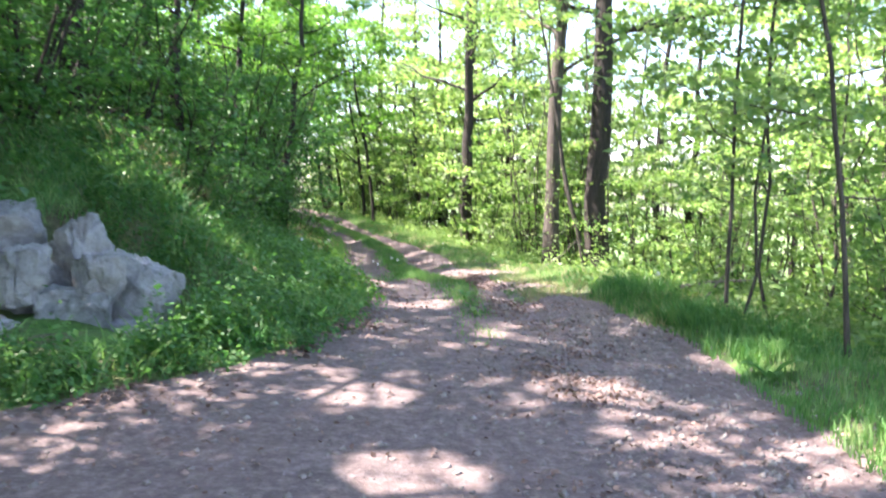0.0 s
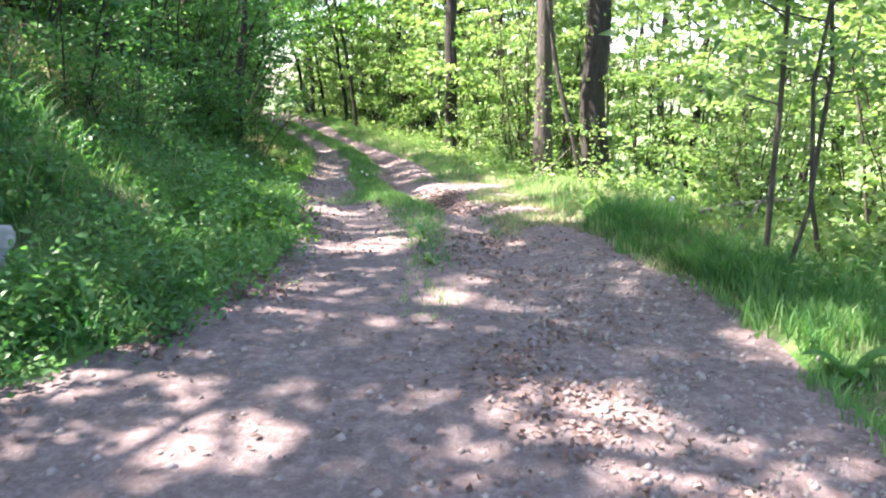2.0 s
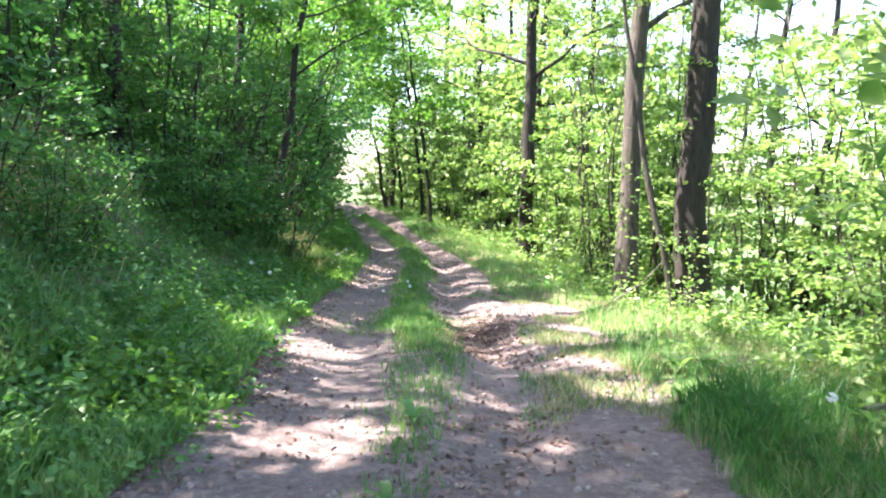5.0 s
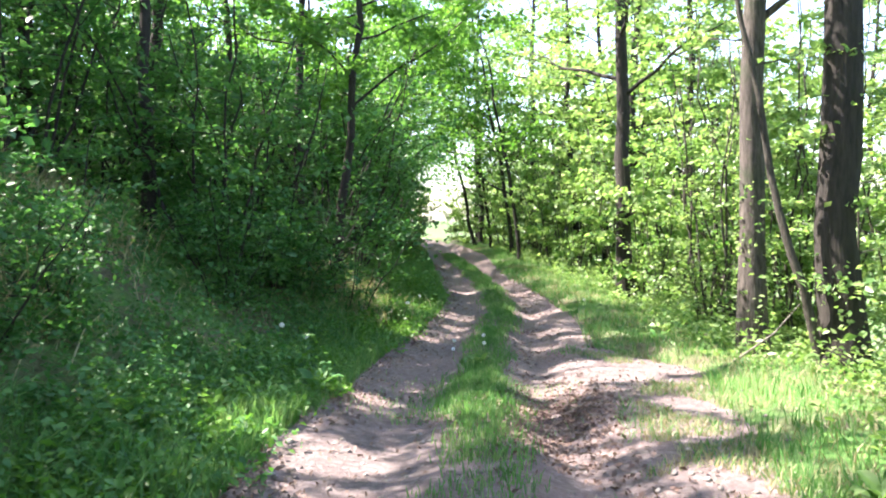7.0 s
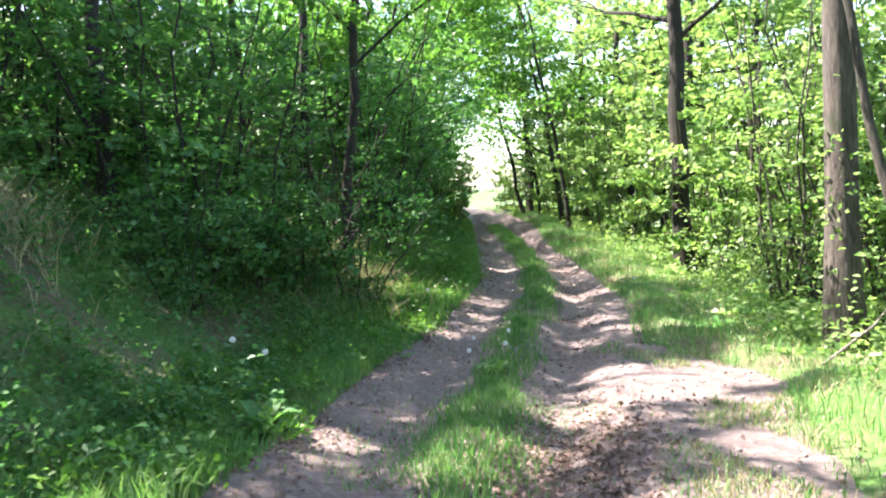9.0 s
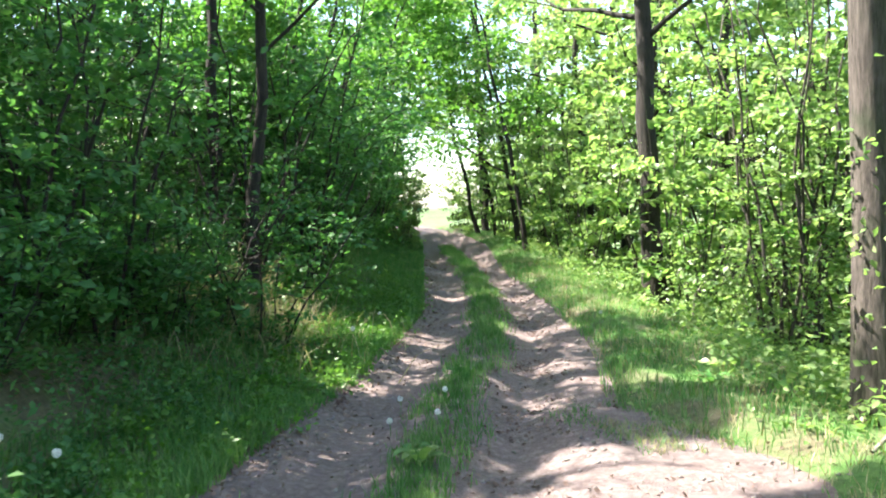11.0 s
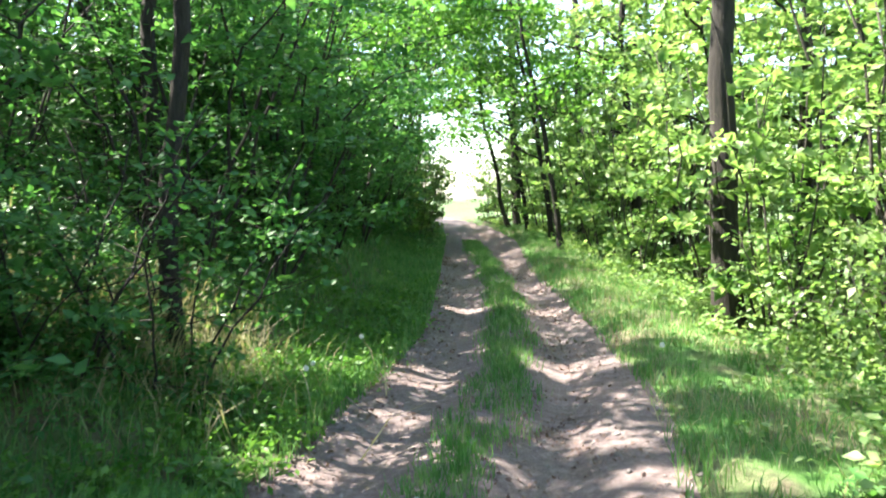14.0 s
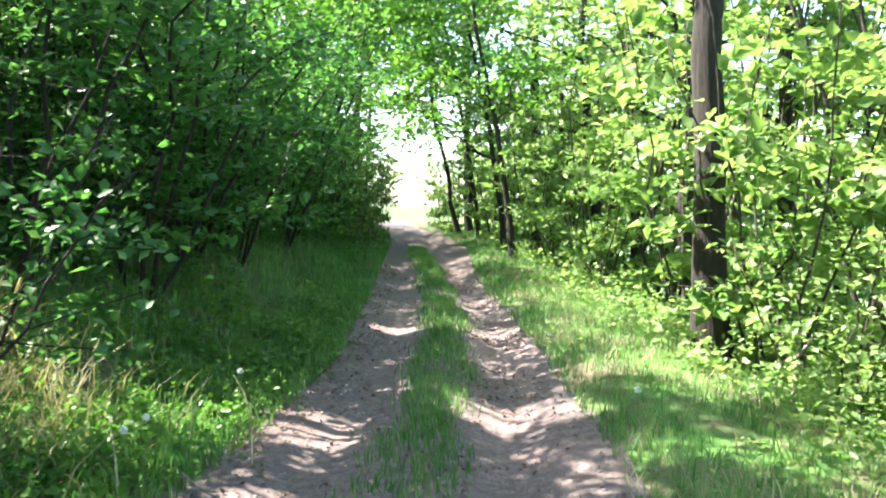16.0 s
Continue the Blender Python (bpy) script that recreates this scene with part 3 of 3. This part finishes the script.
for i, (x, y, z, sx, sy, sz, t) in enumerate([(-2.95, 6.45, 0.88, 0.32, 0.42, 0.46, 20), (-2.42, 6.3, 0.62, 0.40, 0.42, 0.42, 70), (-2.80, 5.95, 0.46, 0.34, 0.34, 0.34, 130), (-3.40, 6.15, 0.58, 0.46, 0.42, 0.42, 10),
                                              (-2.85, 5.2, 0.14, 0.33, 0.3, 0.27, 300), (-3.85, 6.7, 0.95, 0.5, 0.5, 0.45, 220), (-3.4, 5.5, 0.30, 0.46, 0.4, 0.40, 77), (-2.35, 5.95, 0.30, 0.28, 0.24, 0.24, 200), (-3.25, 6.75, 0.75, 0.5, 0.4, 0.4, 150),
                                              (-2.62, 6.0, 0.78, 0.24, 0.24, 0.32, 40), (-3.15, 5.75, 0.82, 0.3, 0.28, 0.3, 95), (-2.5, 5.6, 0.18, 0.26, 0.24, 0.24, 15), (-3.1, 5.0, 0.08, 0.28, 0.25, 0.24, 250)]):
    o = new("rock", rock_mesh(i + 1, sx * 0.84, sy * 0.84, sz * 0.84))
    o.matrix_basis = pose(x, y, z, 0, 0, t)
    tagged(o, "grey weathered limestone boulder at the foot of the bank", "rock", "limestone outcrop")


# ---- grass, herbs and litter ----
def blades(name, X, Y, H, rnd, mat, width=0.012, lean=0.5):
    n = len(X)
    az, a2 = rnd.uniform(0, 2 * np.pi, n), rnd.uniform(0, 2 * np.pi, n)
    h = np.asarray(H) * rnd.uniform(0.5, 1.25, n)
    base = np.stack([X, Y, height(X, Y) - 0.02], 1)
    side = np.stack([np.cos(az), np.sin(az), 0 * az], 1) * (width * (0.6 + h * 1.2))[:, None]
    bend = np.stack([np.cos(a2), np.sin(a2), 0 * a2], 1) * (h * lean * rnd.uniform(0.2, 1.2, n))[:, None]
    up = np.array([0, 0, 1.0])
    mid = base + bend * 0.35 + up * (h * 0.6)[:, None]
    tip = base + bend + up * (h * 0.95)[:, None]
    V = np.stack([base - side, base + side, mid + side * 0.8, mid - side * 0.8, tip], 1).reshape(-1, 3)
    k = np.arange(n)[:, None] * 5
    loops = np.concatenate([k, k + 1, k + 2, k, k + 2, k + 3, k + 3, k + 2, k + 4], 1).ravel()
    return mesh_arrays(name, V, loops, 3, mat)


def clumped(rnd, n, xf, y0, y1, bias=1.6, patch=0.0):
    """n places with y from y0 to y1 (denser near y0); xf gives x from y and a random number."""
    y = y0 + (y1 - y0) * rnd.uniform(0, 1, n) ** bias
    x = xf(y, rnd.uniform(0, 1, n))
    if patch:
        keep = wobble(x, y, 1.7, 0.9) + 0.6 * wobble(x, y, 4.3, 2.2) > patch - 1
        x, y = x[keep], y[keep]
    return x, y


rnd = np.random.default_rng(77)
x, y = clumped(rnd, 19000, lambda y, u: mid_x(y) + (u - 0.5) * np.interp(y, [6, 8, 10, 11.5, 13, 20], [0.2, 0.4, 0.5, 0.7, 0.5, 0.6]) * (0.85 + 0.25 * np.sin(y * 2.1) + 0.15 * np.sin(y * 5.3)), 6.0, 36, 1.15, 0.3)
keep = rnd.uniform(0, 1, len(x)) < np.interp(y, [6.0, 7.0, 9.5, 11.0], [0.12, 0.4, 0.55, 1.0])
x, y = (x + rnd.normal(0, 0.07, len(x)))[keep], y[keep]
tagged(new("middle_grass", blades("middle_grass", x, y, np.interp(y, [6, 9, 12, 40], [0.06, 0.09, 0.12, 0.16]), rnd, M_GRASS, 0.006)), "green grass strip between the wheel ruts", "grass", kind="stuff")
x, y = clumped(rnd, 30000, lambda y, u: left_x(y) + 0.1 - np.interp(y, [8, 15, 18, 30], [0.9, 1.2, 2.2, 2.0]) * u ** 1.2, 7.0, 42, 1.25)
tagged(new("bank_grass", blades("bank_grass", x, y, 0.18 + 0.10 * wobble(x, y, 1.3, 0.3) + np.where((y > 17) & (y < 30), 0.05, 0), rnd, M_GRASS, 0.006)), "green grass along the foot of the bank", "grass", kind="stuff")
x, y = clumped(rnd, 40000, lambda y, u: right_x(y) - 0.1 + 2.6 * u ** 1.1, 3.2, 42, 1.6, 0.35)
keep = (rnd.uniform(0, 1, len(x)) < 0.5) | (y < 10.5) | (y > 16.5)
x, y = x[keep], y[keep]
tagged(new("verge_grass", blades("verge_grass", x, y, np.maximum(0.05, 0.14 + 0.11 * wobble(x, y, 2.1, 1.3)), rnd, M_GRASS, 0.006)), "sunlit green verge grass beside the track", "grass", kind="stuff")
x, y = clumped(rnd, 9000, lambda y, u: np.where(u < 0.04, left_x(y) - 1.2 - 20 * u, right_x(y) - 0.1 + 2.0 * (u - 0.04)), 7, 30, 1.4, 0.6)
tagged(new("dry_grass", blades("dry_grass", x, y, np.where(x < mid_x(y), 0.28, 0.14), rnd, M_DRYGRASS, 0.005, 0.9)), "pale dry grass stalks on bank and verge", "grass", kind="stuff")

def off_bare(x, y):
    """Grass keeps off the bare, trodden shoulder."""
    keep = ((x - 1.0) / 1.15) ** 2 + ((y - 14.5 - 0.55 * (x - 1.0)) / 0.75) ** 2 > 0.75 + 0.4 * wobble(x, y, 5.0, 0.5)
    return x[keep], y[keep]


x, y = off_bare(*clumped(rnd, 9000, lambda y, u: right_x(y) - 0.75 * (1 - u), 8.5, 15.8, 1.0, 0.85))
tagged(new("shoulder_grass", blades("shoulder_grass", x, y, 0.07, rnd, M_DRYGRASS, 0.005, 0.8)), "short pale dry grass on the track's shoulder", "grass", kind="stuff")
x, y = off_bare(*clumped(rnd, 6000, lambda y, u: right_x(y) - 0.9 * (1 - u) ** 1.5, 8.5, 16.5, 1.0, 0.9))
tagged(new("shoulder_tufts", blades("shoulder_tufts", x, y, 0.09, rnd, M_GRASS, 0.005, 0.8)), "short green tufts on the track's shoulder", "grass", kind="stuff")
n = 2600
x, y = rnd.normal(-0.45, 0.34, n), rnd.uniform(11.6, 14.0, n)
tagged(new("middle_tufts", blades("middle_tufts", x, y, 0.08, rnd, M_GRASS, 0.005, 0.9)), "low weedy grass spreading over the track's middle", "grass", kind="stuff")

n = 4500
y = rnd.uniform(5.4, 9.2, n)
x = right_x(y) + 0.05 + np.abs(rnd.normal(0.25, 0.3, n))
# Uses the deep leaf green, so shade over this grass sits in its colour.
tagged(new("tall_grass", blades("tall_grass", x, y, np.maximum(0.08, 0.19 + 0.13 * wobble(x, y, 3.1, 0.6)), rnd, M_LEAF_SHADE, 0.006, 0.8)), "tall lush grass at the track's edge, toned dark for shade", "grass", kind="stuff")

n = 9000
y = rnd.uniform(4.2, 9.6, n)
x = left_x(y) - 3.6 * rnd.uniform(0, 1, n) ** 0.9
keep = ~((x < -2.1) & (x > -4.2) & (y > 5.0) & (y < 6.8)) & (wobble(x, y, 1.5, 0.2) > -0.35)
x, y = x[keep], y[keep]
tagged(new("bank_turf", blades("bank_turf", x, y, np.maximum(0.12, 0.26 + 0.12 * wobble(x, y, 1.9, 0.8)), rnd, M_GRASS, 0.007, 0.9)), "long green grass growing through the bank's undergrowth", "grass", kind="stuff")

# low herbs
def herb_clumps(name, clumps, per, xf, y0, y1, size, tall, mat, lab, bias=1.5):
    """Domed clumps of leaves of uneven height over the ground."""
    cx, cy = clumped(rnd, clumps, xf, y0, y1, bias)
    keep = ~((cx < -1.95) & (cx > -4.4) & (cy > 4.7) & (cy < 6.9))
    cx, cy = cx[keep], cy[keep]
    k = len(cx)
    r = rnd.uniform(0.10, 0.34, k)
    h = tall * rnd.uniform(0.25, 1.0, k) ** 1.4
    a, q = rnd.uniform(0, 2 * np.pi, (k, per)), np.sqrt(rnd.uniform(0, 1, (k, per)))
    x, y = (cx[:, None] + np.cos(a) * q * r[:, None]).ravel(), (cy[:, None] + np.sin(a) * q * r[:, None]).ravel()
    z = height(x, y) + 0.02 + (h[:, None] * (1 - 0.75 * q ** 2) * rnd.uniform(0.35, 1.0, (k, per))).ravel()
    sizes = np.repeat(size * rnd.uniform(0.6, 1.3, k), per)
    tagged(new(name, leaf_mesh(name, np.stack([x, y, z], 1), sizes, rnd, mat, 0.55)), lab, "undergrowth", kind="stuff")


herb_clumps("bank_herbs", 1500, 60, lambda y, u: left_x(y) - np.interp(y, [15, 17, 29, 31], [0.25, 1.5, 1.5, 0.3]) - 3.0 * u, 4.6, 36, 0.052, 0.7, M_LEAF_SHADE, "leafy herbs and brambles in shade-toned green covering the bank")
herb_clumps("edge_herbs", 380, 32, lambda y, u: left_x(y) + 0.05 - 0.9 * u, 8.0, 26, 0.058, 0.34, M_LEAF_CANOPY, "fresh green nettles and broad-leaved weeds at the track's edge")
herb_clumps("edge_weeds", 330, 38, lambda y, u: left_x(y) + 0.12 - 1.0 * u, 4.0, 10.5, 0.045, 0.3, M_LEAF_SHADE, "leafy weeds in shade-toned green crowding the foot of the bank", 1.0)
herb_clumps("grassy_bank_herbs", 200, 30, lambda y, u: left_x(y) - 0.05 - 1.5 * u, 16.5, 22.5, 0.06, 0.42, M_LEAF_CANOPY, "fresh green leafy weeds growing among the bank's grass", 1.0)
herb_clumps("slope_herbs", 1400, 26, lambda y, u: right_x(y) + 0.9 + 5.5 * u, 3.5, 36, 0.085, 0.75, M_LEAF_SUN, "light green leafy undergrowth on the slope")
herb_clumps("verge_herbs", 420, 18, lambda y, u: right_x(y) + 0.1 + 2.4 * np.sqrt(u), 3.5, 26, 0.06, 0.3, M_LEAF_SUN, "small leafy weeds among the verge grass")

# fallen leaves and small stones on the track
n = 27000
y = 2.0 + 30 * rnd.uniform(0, 1, n) ** 1.8
u = rnd.uniform(0, 1, n)
x = np.where(u < 0.38, mid_x(y) + 0.55 + rnd.normal(0, 0.28, n), np.where(u < 0.76, left_x(y) + np.abs(rnd.normal(0, 0.3, n)), left_x(y) + (right_x(y) - left_x(y)) * rnd.uniform(-0.05, 1.05, n)))
pile = rnd.uniform(0, 1, n) < 0.14
x = np.where(pile, rnd.normal(0.25, 0.3, n), x)
y = np.where(pile, rnd.normal(12.2, 0.7, n), y)
keep = pile | (wobble(x, y, 1.9, 0.7) + 0.7 * wobble(x, y, 5.1, 1.9) + rnd.normal(0, 0.3, n) > 0.0)
x, y = x[keep], y[keep]
C = np.stack([x, y, height(x, y) + 0.012], 1)
tagged(new("fallen_leaves", leaf_mesh("fallen_leaves", C, 0.04, rnd, M_LITTER, 0.5)), "scattered brown dead leaves lying on the track", "leaf litter", kind="stuff")


def pebbles(n):
    y = 1.5 + 26 * rnd.uniform(0, 1, n) ** 1.6
    x = left_x(y) + (right_x(y) - left_x(y)) * rnd.uniform(-0.05, 1.05, n)
    k = n // 3
    y[:k], x[:k] = rnd.uniform(2.0, 7.5, k), rnd.normal(1.5, 0.4, k)
    s = 0.006 + 0.022 * rnd.uniform(0, 1, n) ** 3
    base = np.array([(1, 0, 0), (0, 1, 0), (-1, 0, 0), (0, -1, 0), (0.2, 0.1, 0.8), (0, 0, -0.6)])
    V = base[None] * s[:, None, None] * rnd.uniform(0.7, 1.4, (n, 6, 1)) + np.stack([x, y, height(x, y)], 1)[:, None]
    f = np.array([0, 1, 4, 1, 2, 4, 2, 3, 4, 3, 0, 4, 1, 0, 5, 2, 1, 5, 3, 2, 5, 0, 3, 5])
    return mesh_arrays("pebbles", V.reshape(-1, 3), (np.arange(n)[:, None] * 6 + f[None]).ravel(), 3, M_PEBBLE)


tagged(new("pebbles", pebbles(9000)), "small grey stones scattered over the track", "gravel", kind="stuff")


# ---- single small things ----
def tussock(x0, y0, rx, ry, n, seed):
    """Drooping dry grass over the edge of a bare piece of bank."""
    g = np.random.default_rng(seed)
    x, y = g.normal(x0, rx, n), g.normal(y0, ry, n)
    me = blades("dry_tussock", x, y, 0.42, g, M_DRYGRASS, 0.005, 1.1)
    tagged(new("dry_tussock", me), "matted dry grass hanging over the bank", "dry grass", "dry tussocks", kind="stuff")


tussock(-3.7, 17.8, 0.5, 0.7, 1300, 1)
tussock(-3.5, 9.8, 0.35, 0.5, 700, 2)
tussock(-4.5, 12.5, 0.4, 0.5, 900, 3)


def stick(pts, r, mat, label, category="branch"):
    V, F = [], []
    tube(V, F, pts, [r * (1 - 0.6 * i / (len(pts) - 1)) for i in range(len(pts))], 7, random.Random(3), 0.12)
    o = new("fallen_branch", mesh_from("fallen_branch", V, F, mat))
    return tagged(o, label, category, "fallen branches")


def on_ground(pairs, lift=0.02): return [(x, y, hz(x, y) + lift + dz) for x, y, dz in pairs]


stick(on_ground([(-2.34, 18.35, 0.0), (-2.33, 18.28, 0.05), (-2.27, 18.24, 0.11), (-2.18, 18.25, 0.04), (-2.04, 18.28, 0.0)]), 0.012, M_DEADWOOD, "small bent pale stick lying at the track's edge")
stick(on_ground([(2.7, 8.6, 0.1), (3.2, 8.9, 0.22), (3.8, 9.1, 0.3), (4.4, 9.5, 0.2)]), 0.022, M_DEADWOOD, "grey dead branch lying in the undergrowth")
stick(on_ground([(2.55, 7.5, 0.0), (2.75, 7.45, 0.3), (2.9, 7.4, 0.55)]), 0.012, M_DEADWOOD, "broken grey branch leaning among the saplings")
stick(on_ground([(2.0, 15.0, 0.0), (2.5, 15.6, 0.35), (2.9, 16.2, 0.8)]), 0.015, M_DEADWOOD, "grey dead branch leaning against a bush")
stick(on_ground([(1.3, 21.2, 0.0), (1.35, 21.3, 0.35), (1.5, 21.35, 0.6)]), 0.018, M_DEADWOOD, "broken pale stem standing in the verge")

plant("sapling", tree_parts(71, 6.2, 0.05, (-1.9, 0.4), 0.45, 8, 1.2, 900, 0.11, M_TWIG, M_LEAF_SUN, 0.2, 0.2, 0.03, 0.25), "thin tree leaning towards the track", "sapling", "saplings below the track", stand(3.4, 24.6))
plant("sapling", tree_parts(72, 5.6, 0.055, (-1.2, 0.1), 0.6, 7, 1.0, 500, 0.11, M_TWIG, M_LEAF_SUN, 0.2, 0.2, 0.03, 0.25), "thin crooked stem leaning from the foot of a tree", "sapling", "saplings below the track", stand(2.98, 15.25))


def ivy(x, y, r, top, n, seed):
    g = np.random.default_rng(seed)
    a, h = g.uniform(0, 2 * np.pi, n), g.uniform(0, 1, n) ** 1.6 * top
    rr = r * (1.25 - 0.2 * h / top) + g.uniform(0.0, 0.07, n)
    C = np.stack([x + np.cos(a) * rr, y + np.sin(a) * rr, hz(x, y) + h], 1)
    tagged(new("ivy", leaf_mesh("ivy", C, 0.07, g, M_LEAF_SUN, 1.0)), "ivy climbing the foot of a tree trunk", "ivy", "ivy", kind="stuff")


ivy(2.42, 16.3, 0.20, 2.2, 500, 1)
ivy(3.17, 15.3, 0.26, 1.3, 380, 2)
ivy(0.85, 22.7, 0.19, 0.35, 120, 3)


def seed_head(x, y, h):
    """A dandelion clock: a thin stalk and a ball of fine rays."""
    V, F = [], []
    z = hz(x, y)
    tube(V, F, [(0, 0, -0.02), (0.008, 0, h * 0.5), (0.0, 0.006, h)], [0.003, 0.0025, 0.002], 5)
    e = new("dandelion_clock")
    e.matrix_basis = pose(x, y, z)
    o = new("stalk", mesh_from("stalk", V, F, M_GRASS))
    o.parent = e
    V, F = [], []
    g = random.Random(int(x * 100 + y * 10))
    for _ in range(46):
        d = Vector((g.gauss(0, 1), g.gauss(0, 1), g.gauss(0, 1))).normalized()
        c, a, b = Vector((0, 0.006, h)), d.orthogonal().normalized(), d.cross(d.orthogonal()).normalized()
        k = len(V)
        p = c + d * 0.024
        V += [c, p + a * 0.006, p + b * 0.006, p - a * 0.006]
        F += [(k, k + 1, k + 2), (k, k + 2, k + 3), (k + 1, k + 3, k + 2)]
    o = new("seed_ball", mesh_from("seed_ball", V, F, M_PETAL, False))
    o.parent = e
    tagged(e, "white dandelion seed head on a thin stalk", "flower", "dandelion clocks")


for x, y, h in ((-0.83, 15.44, 0.14), (-1.23, 15.48, 0.12), (-1.0, 16.3, 0.13), (-1.38, 16.2, 0.12), (-2.6, 18.2, 0.3), (-2.75, 18.6, 0.26), (-2.3, 12.9, 0.42), (0.1, 20.2, 0.2), (2.3, 8.0, 0.3), (-2.15, 13.1, 0.38), (-2.9, 20.0, 0.25)):
    seed_head(x, y, h)


def dock(x, y, size, n, seed, mat):
    """A rosette of broad upright leaves."""
    g = random.Random(seed)
    V, F = [], []
    for k in range(n):
        az = 2.4 * k + g.uniform(-0.4, 0.4)
        out = Vector((math.cos(az), math.sin(az), 0))
        side = Vector((-out.y, out.x, 0))
        L, lift = size * g.uniform(0.7, 1.2), g.uniform(0.6, 1.4)
        b0 = len(V)
        for j in range(5):
            t = j / 4
            w = L * 0.17 * math.sin(math.pi * (0.12 + 0.86 * t))
            c = out * (L * t * 0.8) + Vector((0, 0, L * (lift * t - 0.75 * t * t)))
            V += [c + side * w + Vector((0, 0, w * 0.3)), c, c - side * w + Vector((0, 0, w * 0.3))]
        for j in range(4):
            q = b0 + 3 * j
            F += [(q, q + 1, q + 4, q + 3), (q + 1, q + 2, q + 5, q + 4)]
    o = new("dock_plant", mesh_from("dock_plant", V, F, mat))
    o.matrix_basis = pose(x, y, hz(x, y))
    tagged(o, "broad-leaved green dock plant growing by the track", "plant", "dock plants")


for i, (x, y, sz) in enumerate([(-0.72, 14.6, 0.22), (-0.85, 14.8, 0.18), (1.25, 17.2, 0.20), (2.0, 10.0, 0.22), (2.15, 9.8, 0.2), (-1.7, 12.3, 0.3), (-1.5, 11.0, 0.26), (-1.35, 10.3, 0.3), (-2.45, 16.6, 0.3), (0.36, 7.3, 0.14), (0.30, 8.4, 0.16), (2.3, 5.2, 0.25)]):
    dock(x, y, sz, 8, i, M_LEAF_SUN if i % 3 == 0 else M_GRASS)
